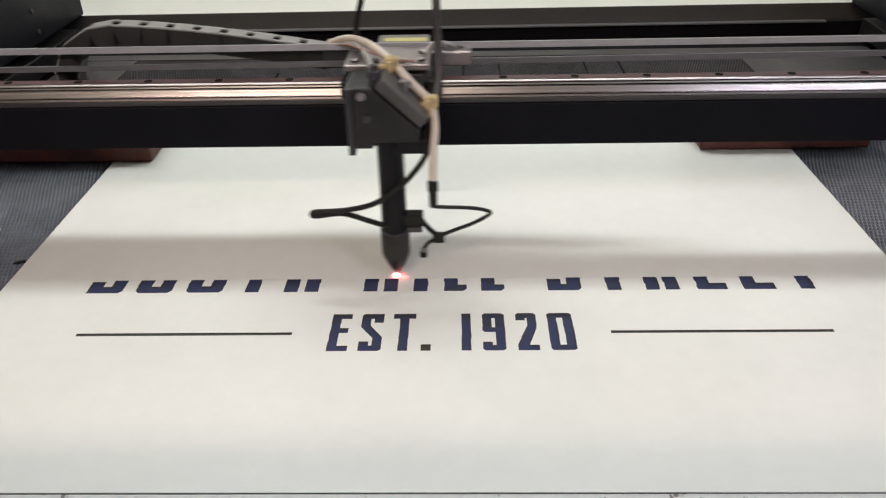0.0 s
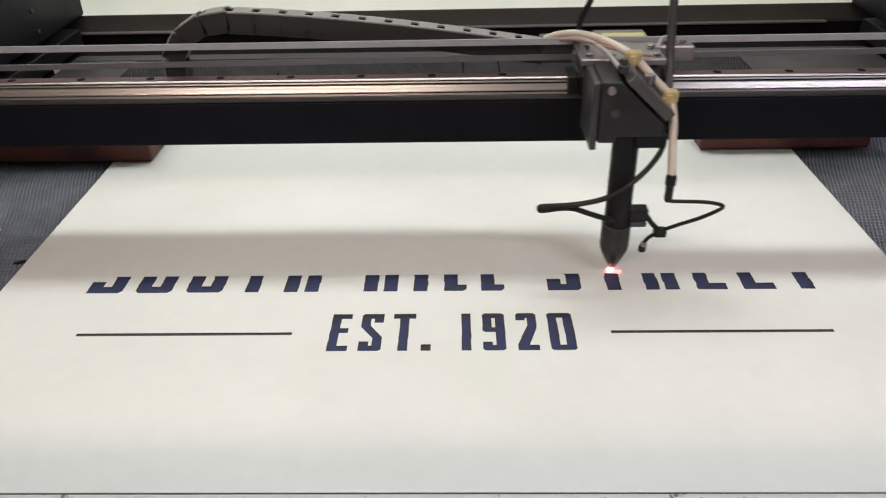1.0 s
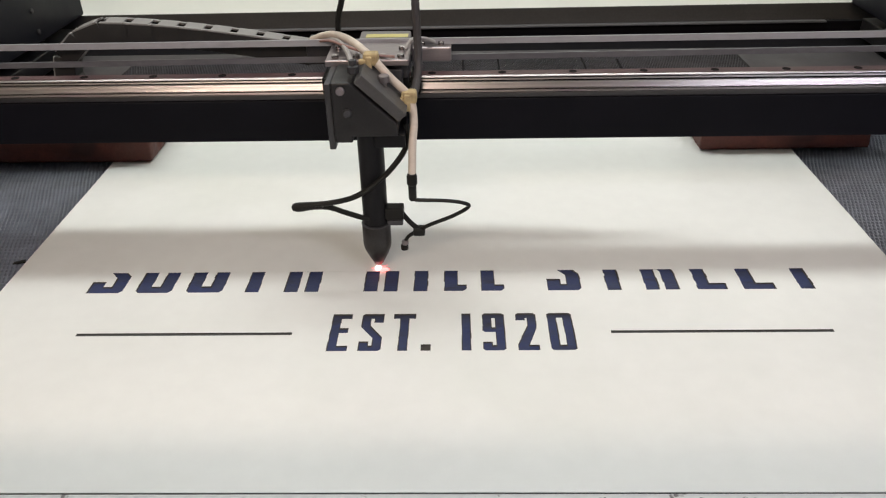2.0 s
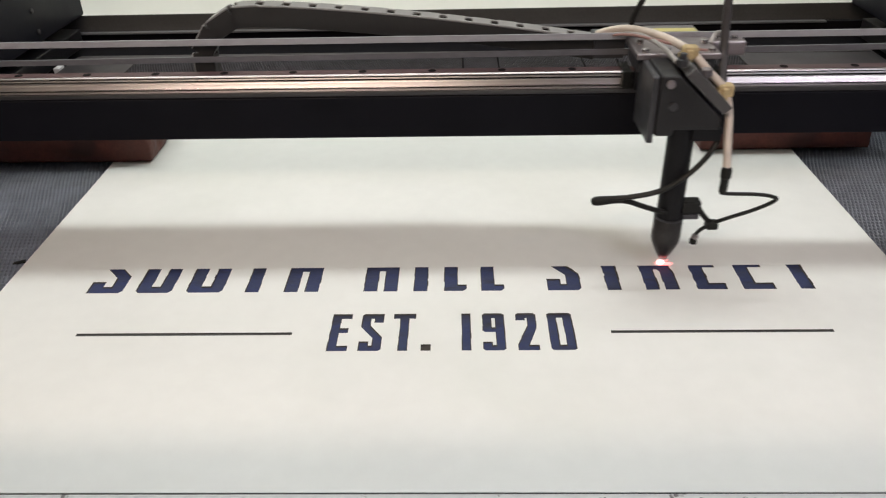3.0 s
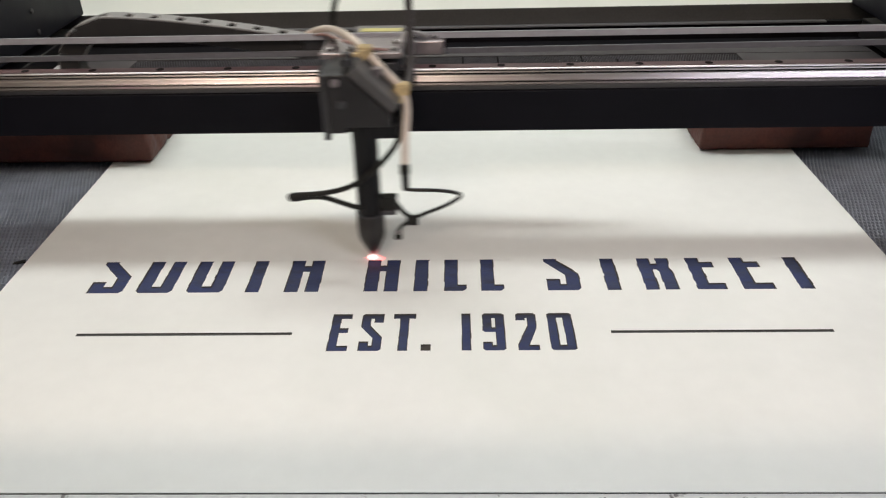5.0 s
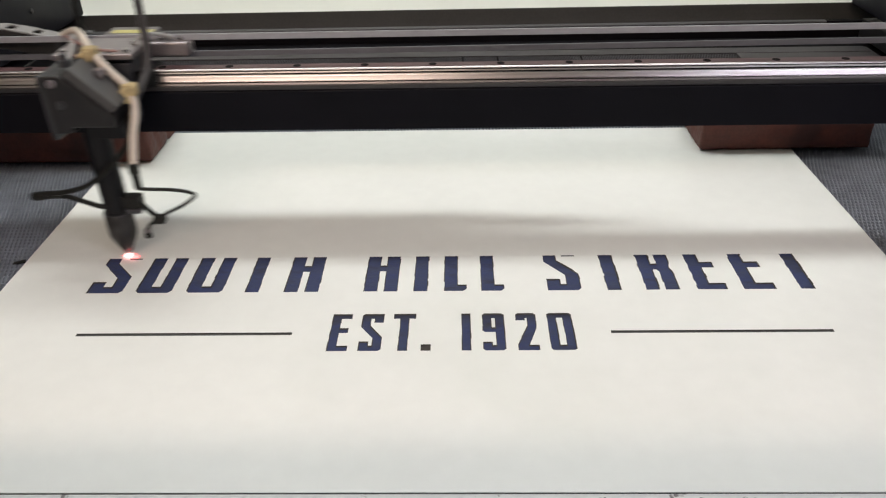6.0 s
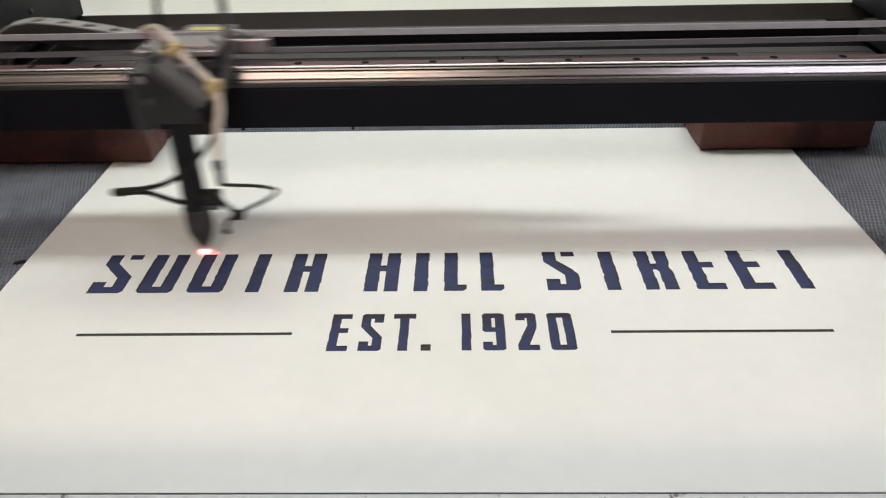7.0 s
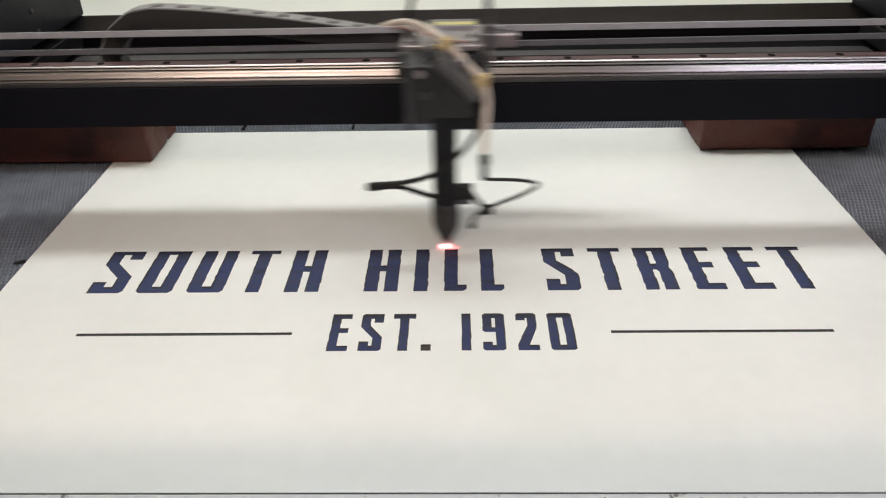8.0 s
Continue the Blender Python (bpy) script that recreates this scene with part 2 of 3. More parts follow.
m_part("side_panel", box(0.70, 0.86, -0.30, 0.785, 0.030, 0.36, 0.004), SIDE_PAINT, "black painted side panel")
m_part("side_rail", box(-0.70, -0.665, -0.26, 0.76, -0.02, 0.012, 0.002), GUIDE, "dark oily guide rail")
m_part("side_rail", box(0.715, 0.745, -0.26, 0.76, -0.02, 0.012, 0.002), GUIDE, "dark oily guide rail")
m_part("side_wall", box(-0.86, -0.80, -0.30, 0.815, -0.12, 0.2), BLACK_PAINT)
m_part("side_wall", box(0.86, 0.92, -0.30, 0.815, -0.12, 0.2), BLACK_PAINT)
# unseen wall added to block the left lamp from the board's near edge
m_part("front_shade_wall", box(-0.86, 0.92, -0.495, -0.4755, -0.12, SHADE_WALL_TOP, 0.004), CABINET)
m_part("front_sill", box(-0.86, 0.92, -0.475, -0.2744, -0.12, -0.0004, 0.0004), SILL, "worn white painted front sill")
for by, bz in ((0.611, 0.0817), (0.6145, 0.0478)):
    m_part("bolt", lathe([(0.0042, 0), (0.0042, 0.002), (0.003, 0.003)], 12, (-0.662, by, bz), axis=Matrix.Rotation(radians(90), 4, "Y")), STEP)

# flat white top added so the backdrop catches as much light as the board
table = thing("backdrop_table", "plain white table added as a bright backdrop behind the machine", "table", (0, 0, FLOOR_Z))
part("tabletop", box(-1.5, 1.5, 0.83, 1.29, 0.865, 0.90, 0.003), TABLE, table, "white laminate tabletop")
for tx in (-1.42, 1.42):
    for ty in (0.88, 1.24):
        part("leg", box(tx - 0.025, tx + 0.025, ty - 0.025, ty + 0.025, 0, 0.864, 0.003), STEP, table)

# honeycomb: thin-walled cells where the board leaves the bed open
bed = thing("honeycomb_bed", "dark blue-grey metal honeycomb cutting bed", "cutting bed", (0, 0, -0.03))


def honeycomb(y_from, y_to, mat, label, x_from=BED_X0, x_to=BED_X1, pitch=0.0042, reach=0.0042, wall=0.0006, depth=0.006):
    """Thin upright walls of cells a little longer than wide, over a stretch of the bed."""
    verts, faces = [], []
    rad, row_h = pitch / math.sqrt(3), reach * 1.5
    rng = random.Random(4)
    for j in range(int((y_to - y_from) / row_h)):
        y = y_from + 0.004 + j * row_h
        for i in range(int((x_to - x_from) / pitch) - 1):
            x = x_from + 0.005 + i * pitch + (pitch / 2 if j % 2 else 0)
            if abs(x) < 0.395 and -0.27 < y < 0.303:
                continue
            x += 0.004 * noise.noise((x * 6, y * 9, 0.3)) * min(1, (x - x_from) * 40, (x_to - x) * 40)
            top = BED_Z - 0.0002 + rng.uniform(-0.0004, 0)
            corner = [(x + rad * math.sin(math.pi / 3 * k), y + reach * math.cos(math.pi / 3 * k)) for k in (-1, 0, 1, 2)]
            for (ax, ay), (bx, by) in zip(corner, corner[1:]):
                dx, dy = bx - ax, by - ay
                n = math.hypot(dx, dy)
                ox, oy = -dy / n * wall / 2, dx / n * wall / 2
                s = len(verts)
                verts += [(ax + ox, ay + oy, top), (bx + ox, by + oy, top), (bx - ox, by - oy, top), (ax - ox, ay - oy, top),
                          (ax + ox, ay + oy, top - depth), (bx + ox, by + oy, top - depth),
                          (bx - ox, by - oy, top - depth), (ax - ox, ay - oy, top - depth)]
                faces += [(s, s + 3, s + 2, s + 1), (s, s + 1, s + 5, s + 4), (s + 3, s + 7, s + 6, s + 2)]
    me = bpy.data.meshes.new("honeycomb_mesh")
    me.from_pydata(verts, [], faces)
    me.materials.append(mat)
    ob = new("honeycomb_mesh", me)
    ob.parent = bed
    ob.location = (0, 0, 0.03)
    return tagged(ob, label, kind="stuff")


honeycomb(BED_Y0, 0.415, COMB, "fine blue-grey honeycomb cells")
# the rear cells take a darker grey than the front ones
honeycomb(0.417, 0.6215, COMB_REAR, "darker grey honeycomb cells at the rear", -0.520, 0.455)


def b_part(name, bm, mat, label=""):
    bmesh.ops.translate(bm, verts=bm.verts, vec=(0, 0, 0.03))
    return part(name, bm, mat, bed, label)


# darker sheet under the rear cells, lighter one under the front
b_part("rear_sheet", box(BED_X0, BED_X1, 0.4165, BED_Y1, -0.03, -0.0105), TRAY, "dark sheet under the rear cells")
b_part("backing", box(BED_X0, BED_X1, BED_Y0, 0.416, -0.03, -0.0105), BACKING, "dull dark sheet under the cells")
b_part("edge_strip", box(BED_X0 - 0.004, BED_X0, BED_Y0, BED_Y1, -0.03, BED_Z, 0.0005), STEP)
b_part("edge_strip", box(BED_X1, BED_X1 + 0.004, BED_Y0, BED_Y1, -0.03, BED_Z, 0.0005), STEP)
b_part("edge_strip", box(BED_X0, BED_X1, BED_Y1, BED_Y1 + 0.004, -0.03, BED_Z, 0.0005), STEP)
b_part("rear_margin", box(BED_X0, BED_X1, 0.6235, BED_Y1 - 0.001, -0.0104, BED_Z + 0.0006, 0.0004), MARGIN, "dull grey sheet margin of the bed")
b_part("side_margin", box(BED_X0, -0.517, 0.419, 0.6225, -0.0104, BED_Z + 0.0002, 0.0004), MARGIN, "dull grey sheet margin of the bed")
b_part("side_margin", box(0.457, BED_X1, 0.419, 0.6225, -0.0104, BED_Z + 0.0002, 0.0004), MARGIN, "dull grey sheet margin of the bed")
# white patch stands for light coming through the gap beside the bed
b_part("light_gap_patch", box(-0.640, -0.630, 0.585, 0.603, -0.012, BED_Z + 0.001, 0.001), SILL, "small white patch for light through the gap beside the bed")

# black strips laid over the cells paint the shade of narrow gaps
for sx, y0, y1, w in ((0.016, 0.49, 0.620, 0.0030), (0.072, 0.50, 0.620, 0.0024), (0.261, 0.51, 0.60, 0.0030), (0.206, 0.53, 0.620, 0.0024),
                      (-0.271, 0.525, 0.552, 0.0030), (-0.2745, 0.330, 0.344, 0.0040), (-0.130, 0.328, 0.342, 0.0030)):
    b_part("slot", box(sx - w / 2, sx + w / 2, y0, y1, -0.0102, BED_Z + 0.0004), TRAY, "narrow dark strip for the shade in a gap of the cells")
scrap = link_mesh("scrap", box(-0.0055, 0.0055, -0.003, 0.003, 0.0, 0.0012, 0.0005), RUBBER)
for v in scrap.data.vertices:
    v.co += 0.0012 * Vector(noise.noise_vector(v.co * 300))
    v.co.z = max(0.0, v.co.z)
scrap.matrix_world = pose(-0.4145, 0.0085, BED_Z + 0.0002, 0, 0, 24)
tagged(scrap, "small charred scrap lying on the honeycomb bed", "scrap")

# ---- the engraved board ----
BOARD_X, BOARD_Y0, BOARD_Y1 = 0.405, -0.2735, 0.3115
board = thing("sign_board", "white laminate sign board with navy engraved lettering, lying on the bed", "sign", (0, 0, BED_Z))


def glyph(ch, w, h, s, b):
    """Outline loops of a narrow squared letter: width, height, stem and bar thickness."""
    c, k = s * 0.26, h * 0.11
    m0, m1 = h * 0.44, h * 0.575
    x0 = (w - s) / 2
    if ch in "I1":
        return [[(0, 0), (w, 0), (w, h), (0, h)]]
    if ch == ".":
        return [[(0, 0), (w, 0), (w, w), (0, w)]]
    if ch == "L":
        return [[(0, 0), (w - c, 0), (w, c), (w, b), (s, b), (s, h), (0, h)]]
    if ch == "T":
        return [[(x0, 0), (x0 + s, 0), (x0 + s, h - b), (w, h - b), (w, h), (0, h), (0, h - b), (x0, h - b)]]
    if ch == "H":
        return [[(0, 0), (s, 0), (s, m0), (w - s, m0), (w - s, 0), (w, 0), (w, h), (w - s, h), (w - s, m1), (s, m1), (s, h), (0, h)]]
    if ch == "E":
        return [[(0, 0), (w, 0), (w, b), (s, b), (s, h * 0.475), (w * 0.9, h * 0.475), (w * 0.9, h * 0.605), (s, h * 0.605),
                 (s, h - b), (w, h - b), (w, h), (0, h)]]
    if ch == "U":
        return [[(c, 0), (w - c, 0), (w, c), (w, h), (w - s, h), (w - s, b), (s, b), (s, h), (0, h), (0, c)]]
    if ch in "O0":
        return [[(c, 0), (w - c, 0), (w, c), (w, h - c), (w - c, h), (c, h), (0, h - c), (0, c)],
                [(s, b), (s, h - b), (w - s, h - b), (w - s, b)]]
    if ch == "R":
        return [[(0, 0), (s, 0), (s, m0), (w - s * 1.15, m0), (w - s, m0 - c), (w - s, 0), (w, 0), (w, m0 - c), (w - c * 0.6, m0 + c),
                 (w, m1 + c), (w, h - c), (w - c, h), (0, h)], [(s, m1), (s, h - b), (w - s, h - b), (w - s, m1)]]
    if ch == "S":
        return [[(0, 0), (w - c, 0), (w, c), (w, h * 0.36), (s, h * 0.67), (s, h - b), (w - s, h - b), (w - s, h - b - k), (w, h - b - k),
                 (w, h), (c, h), (0, h - c), (0, h * 0.64), (w - s, h * 0.33), (w - s, b), (s, b), (s, b + k), (0, b + k)]]
    if ch == "9":
        return [[(c, 0), (w - c, 0), (w, c), (w, h - c), (w - c, h), (c, h), (0, h - c), (0, h * 0.48 + c), (c, h * 0.48), (w - s, h * 0.48),
                 (w - s, b), (s, b), (s, b + k * 0.8), (0, b + k * 0.8), (0, c)], [(s, h * 0.61), (s, h - b), (w - s, h - b), (w - s, h * 0.61)]]
    return [[(0, 0), (w, 0), (w, b), (s * 1.2, b), (w - c * 0.4, h * 0.56), (w, h * 0.66), (w, h - c), (w - c, h), (c, h), (0, h - c), (0, h - b - k * 0.6),
             (s, h - b - k * 0.6), (s, h - b), (w - s, h - b), (w - s, h * 0.66), (0, b * 1.1)]]


LINE_ONE = [("S", -0.3262, -0.2940), ("O", -0.2822, -0.2495), ("U", -0.2368, -0.2038), ("T", -0.1913, -0.1634), ("H", -0.1487, -0.1178),
            ("H", -0.0777, -0.0474), ("I", -0.0332, -0.0207), ("L", -0.0061, 0.0142), ("L", 0.0269, 0.0475), ("S", 0.0858, 0.1158),
            ("T", 0.1294, 0.1595), ("R", 0.1720, 0.2019), ("E", 0.2172, 0.2436), ("E", 0.2580, 0.2858), ("T", 0.2983, 0.3287)]
LINE_TWO = [("E", -0.0993, -0.0827), ("S", -0.0741, -0.0557), ("T", -0.0477, -0.0290), (".", -0.0237, -0.0157), ("1", 0.0091, 0.0168),
            ("9", 0.0263, 0.0447), ("2", 0.0542, 0.0713), ("0", 0.0803, 0.1010)]
LETTERS = [(ch, x0, x1, -0.0490, 0.0245, 0.0124, 0.0098) for ch, x0, x1 in LINE_ONE]
LETTERS += [(ch, x0, x1, -0.1317, -0.0826, 0.0078, 0.0067) for ch, x0, x1 in LINE_TWO]
RULES = [(-0.3092, -0.1303, -0.1108, -0.1072), (0.1308, 0.3106, -0.1104, -0.1069)]


def ragged(loop, seed, amount):
    """The loop with small steps and nicks of a raster cut along its long upright edges."""
    rng = random.Random(seed)
    out = []
    n = len(loop)
    for k in range(n):
        a, b = loop[k], loop[(k + 1) % n]
        out.append((a[0] + rng.uniform(-1, 1) * amount * 0.3, a[1] + rng.uniform(-1, 1) * amount * 0.3))
        run = abs(b[1] - a[1])
        if run > 0.012:
            cuts = max(2, int(run / 0.007))
            off = 0.0
            for j in range(1, cuts):
                t = (j + rng.uniform(-0.4, 0.4)) / cuts
                x, y = a[0] + (b[0] - a[0]) * t, a[1] + (b[1] - a[1]) * t
                nxt = rng.choice((0.0, 0.0, 0.0, 0.6, -0.6, 1.0)) * amount
                if nxt != off:
                    out.append((x + off, y))
                    out.append((x + nxt + 0.00004, y + 0.0002 * (1 if b[1] > a[1] else -1)))
                off = nxt
    return out


def cut_sheet(name, loops, label, half=0.0004):
    """A thin white sheet: the first loop is its outline, the others are holes."""
    cu = bpy.data.curves.new(name, "CURVE")
    cu.dimensions, cu.fill_mode, cu.extrude = "2D", "BOTH", half
    for loop in loops:
        sp = cu.splines.new("POLY")
        sp.points.add(len(loop) - 1)
        for pt, (x, y) in zip(sp.points, loop):
            pt.co = (x, y, 0, 1)
        sp.use_cyclic_u = True
    tmp = new("outline", cu)
    me = bpy.data.meshes.new_from_object(tmp.evaluated_get(bpy.context.evaluated_depsgraph_get()))
    bpy.data.objects.remove(tmp)
    bm = bmesh.new()
    bm.from_mesh(me)
    bmesh.ops.remove_doubles(bm, verts=bm.verts, dist=2e-6)
    bm.to_mesh(me)
    bm.free()
    me.name = name
    me.materials.clear()
    me.materials.append(WHITE_FACE)
    me.materials.append(BURNT)
    for f in me.polygons:
        x, y = f.center.x, f.center.y
        inside = abs(x) < BOARD_X - 0.001 and BOARD_Y0 + 0.001 < y < BOARD_Y1 - 0.001
        f.material_index = 1 if abs(f.normal.z) < 0.5 and inside else 0
    ob = new(name, me)
    ob.parent = board
    ob.location = (0, 0, -BED_Z - 0.0004)
    ob["label"] = label
    return ob


def grown(loop, d):
    """The loop with every side moved outwards by d (inwards if negative)."""
    n = len(loop)
    if sum(a[0] * b[1] - a[1] * b[0] for a, b in zip(loop, loop[1:] + loop[:1])) < 0:
        d = -d
    out = []
    for k in range(n):
        p, q, r = loop[k - 1], loop[k], loop[(k + 1) % n]
        ax, ay, bx, by = q[0] - p[0], q[1] - p[1], r[0] - q[0], r[1] - q[1]
        la, lb = math.hypot(ax, ay), math.hypot(bx, by)
        nx, ny = ay / la + by / lb, -ax / la - bx / lb
        size = d / max(0.5, (nx * nx + ny * ny) / 2)
        out.append((q[0] + nx * size, q[1] + ny * size))
    return out


def scorched_rim(loop, inner):
    """A thin burnt band along the edge of a cut, on its floor."""
    d = 0.00075 if inner else -0.00075
    ob = cut_sheet("scorched_rim", [grown(loop, 0.0009 if not inner else d), grown(loop, d if not inner else -0.0009)], "dark scorched rim of the cut", 0.00004)
    ob.location.z = -BED_Z - 0.00100
    ob.data.materials.clear()
    ob.data.materials.append(BURNT)
    for f in ob.data.polygons:
        f.material_index = 0


def face_layer():
    loops = []
    loops.append([(-BOARD_X, BOARD_Y0), (BOARD_X, BOARD_Y0), (BOARD_X, BOARD_Y1), (-BOARD_X, BOARD_Y1)])
    for k, (ch, x0, x1, y0, y1, s, b) in enumerate(LETTERS):
        for q, loop in enumerate(glyph(ch, x1 - x0, y1 - y0, s, b)):
            edge = ragged([(x0 + x, y0 + y) for x, y in loop], k * 7 + q, 0.00042 if k < 9 else 0.0007 if k < len(LINE_ONE) else 0.0003)
            if ch not in ".":
                scorched_rim([(x0 + x, y0 + y) for x, y in loop], q > 0)
            if q:
                cut_sheet("letter_counter", [edge], "white island left inside a letter")
            else:
                loops.append(edge)
    for x0, x1, y0, y1 in RULES:
        loops.append([(x0, y0), (x1, y0), (x1, y1), (x0, y1)])
    return cut_sheet("face_layer", loops, "white face layer cut through by the letters")


face_layer()
part("core", box(-BOARD_X + 0.0003, BOARD_X - 0.0003, BOARD_Y0 + 0.0003, BOARD_Y1 - 0.0003, 0.0, 0.0022), CHARCOAL, board, "dark core layer")
for ch, x0, x1, y0, y1, s, b in LETTERS:
    top = y0 + (x1 - x0) if ch == "." else y1
    part("engraved_letter", box(x0 - 0.001, x1 + 0.001, y0 - 0.001, top + 0.001, 0.0021, 0.0028), BURNT if ch == "." else NAVY, board, ("scorched dark engraved full stop" if ch == "." else "navy blue engraved digit " + ch if ch.isdigit() else "navy blue engraved letter " + ch))
# rules get a darker floor than the letters, standing for shade in thin grooves
for x0, x1, y0, y1 in RULES:
    part("engraved_rule", box(x0 - 0.001, x1 + 0.001, y0 - 0.001, y1 + 0.001, 0.0023, 0.0031), CHARCOAL, board, "thin engraved rule with groove shade painted charcoal")
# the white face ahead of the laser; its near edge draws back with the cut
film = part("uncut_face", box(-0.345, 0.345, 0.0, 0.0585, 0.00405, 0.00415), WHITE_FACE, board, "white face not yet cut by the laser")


# ---- bricks that weigh the board down ----
def brick(x0, y0, length, turn, label):
    b = box(0, length, 0, 0.0975, 0, 0.058, 0.0035, 2)
    long = [e for e in b.edges if e.calc_length() > 0.03]
    bmesh.ops.subdivide_edges(b, edges=long, cuts=22, use_grid_fill=True)
    for v in b.verts:
        p = v.co + Vector((x0 * 3, 0, 0))
        worn = max(0.0, noise.noise(p * 55) - 0.25) * 0.004
        v.co += 0.0006 * Vector(noise.noise_vector(p * 35)) + 0.0005 * Vector(noise.noise_vector(p * 150))
        v.co += (Vector((length / 2, 0.049, 0.029)) - v.co).normalized() * worn
        v.co.z = max(v.co.z, 0.0)
    ob = link_mesh("brick", b, BRICK)
    ob.matrix_world = pose(x0, y0, 0.0005, 0, 0, turn)
    smooth(ob, 50)
    return tagged(ob, label, "brick", group="bricks holding the board down")


brick(-0.557, 0.2222, 0.2, 0.0, "dark red brick weighing down the white board")
brick(0.2957, 0.2388, 0.2, 0.6, "dark red brick weighing down the white board")

# ---- the gantry: a beam that creeps across the bed ----
gantry = thing("gantry", "black gantry beam with a bright steel linear rail", "gantry")
part("beam", box(-0.655, 0.69, 0.050, 0.0765, 0.1072, 0.1462, 0.0012), BLACK_PAINT, gantry, "black painted square beam")
part("step_plate", box(-0.655, 0.69, 0.0515, 0.0755, 0.1464, 0.1508, 0.0005), STEP, gantry, "dull grey aluminium plate")


def rail_profile():
    half = [(0.0530, 0.1510), (0.0514, 0.1514), (0.0519, 0.1530), (0.0550, 0.1531), (0.0550, 0.1542), (0.0516, 0.1543), (0.0520, 0.1549),
            (0.0530, 0.1567), (0.0540, 0.1583), (0.0545, 0.1594), (0.0546, 0.1602), (0.0562, 0.1606), (0.0562, 0.1618), (0.0527, 0.1620), (0.0531, 0.1631), (0.0562, 0.1632),
            (0.0562, 0.1645), (0.0524, 0.1646), (0.0528, 0.1652), (0.0543, 0.1660)]
    pts = half + [(0.119 - y, z) for y, z in reversed(half)]
    b = bmesh.new()
    a = [b.verts.new((-0.655, y, z)) for y, z in pts]
    c = [b.verts.new((0.69, y, z)) for y, z in pts]
    n = len(pts)
    b.faces.new(a)
    b.faces.new(c[::-1])
    for k in range(n):
        b.faces.new((a[k], a[(k + 1) % n], c[(k + 1) % n], c[k]))
    bmesh.ops.recalc_face_normals(b, faces=b.faces)
    return b


rail = part("linear_rail", rail_profile(), STEEL, gantry, "bright ground steel linear rail")
part("rail_top", box(-0.655, 0.69, 0.0543, 0.0647, 0.16605, 0.1664, 0.0001, 1), RAIL_TOP, rail, "top of the rail with its reddish reflection painted in")
# dark strips fill the grooves in place of their shade
for z0, z1, y0 in ((0.1634, 0.1644, 0.0536), (0.1608, 0.1617, 0.0546), (0.1533, 0.1540, 0.0534)):
    part("ball_race", box(-0.655, 0.69, y0, 0.0558, z0, z1), RECESS_SHADE, rail, "dark strip painted for the groove's shade")
# raised dark discs stand for the shaded bores
for k in range(22):
    part("bolt_hole", lathe([(0.0036, 0), (0.0036, 0.0006), (0.0030, 0.0007)], 12, (-0.63 + k * 0.0615, 0.0595, 0.1660)), RECESS_SHADE, rail)


def belt(y, z_left, z_right, h):
    b = bmesh.new()
    verts = []
    for x, z in ((-0.655, z_left), (0.69, z_right)):
        verts.append([b.verts.new((x, y + dy, z + dz)) for dy, dz in ((0, 0), (0.0016, 0), (0.0016, h), (0, h))])
    a, c = verts
    b.faces.new(a)
    b.faces.new(c[::-1])
    for k in range(4):
        b.faces.new((a[k], a[(k + 1) % 4], c[(k + 1) % 4], c[k]))
    bmesh.ops.recalc_face_normals(b, faces=b.faces)
    return b


part("drive_belt", belt(0.082, 0.1833, 0.1866, 0.0056), BELT, gantry, "grey toothed drive belt")
part("return_belt", belt(0.089, 0.1637, 0.1730, 0.0052), BELT_SHADED, gantry, "grey return strand of the belt")
part("chain_tray", box(-0.655, 0.05, 0.0768, 0.119, 0.1165, 0.1190), BLACK_PAINT, gantry)
part("end_plate", box(-0.72, -0.656, 0.04, 0.16, 0.015, 0.175, 0.003), BLACK_PAINT, gantry)
part("end_plate", box(0.691, 0.74, 0.04, 0.16, 0.015, 0.175, 0.003), BLACK_PAINT, gantry)

# ---- the laser head ----
head = thing("laser_torch", "black laser torch with hoses and a glowing spark on the rail", "laser torch")
smooth(part("lens_tube", lathe([(0.0110, 0.0508), (0.0110, 0.142)], 32, (0.001, 0, 0)), ANODISED, head, "black anodised lens tube"))
nozzle = smooth(part("nozzle", lathe([(0.0024, 0.0080), (0.0040, 0.0084), (0.0068, 0.0140), (0.0097, 0.0200), (0.0119, 0.0256), (0.0126, 0.0290), (0.0127, 0.0330), (0.0126, 0.0500), (0.0118, 0.0508)], 32,
                              (0.001, 0, 0)), NOZZLE, head, "dark grey conical air nozzle"), 50)
smooth(part("collar", lathe([(0.0122, 0.0500), (0.0129, 0.0504), (0.0129, 0.0511), (0.0114, 0.0516)], 32, (0.001, 0, 0)), GREY_PLATE, nozzle, "thin metal ring"))
housing = part("mirror_housing", prism([(-0.0255, 0.134), (-0.011, 0.134), (-0.011, 0.139), (0.026, 0.139), (0.026, 0.150), (-0.011, 0.185), (-0.0255, 0.185)], -0.016, 0.034, 0.0015),
               HOUSING, head, "black angled mirror housing")
part("mirror_plate", prism([(0.0272, 0.1525), (0.0335, 0.1585), (-0.0005, 0.1915), (-0.0070, 0.1852)], -0.0175, 0.030, 0.0008), MIRROR_PLATE, housing, "grey slanted mirror plate")
part("foot", box(0.006, 0.031, -0.012, 0.030, 0.1275, 0.1395, 0.001), ANODISED, housing)
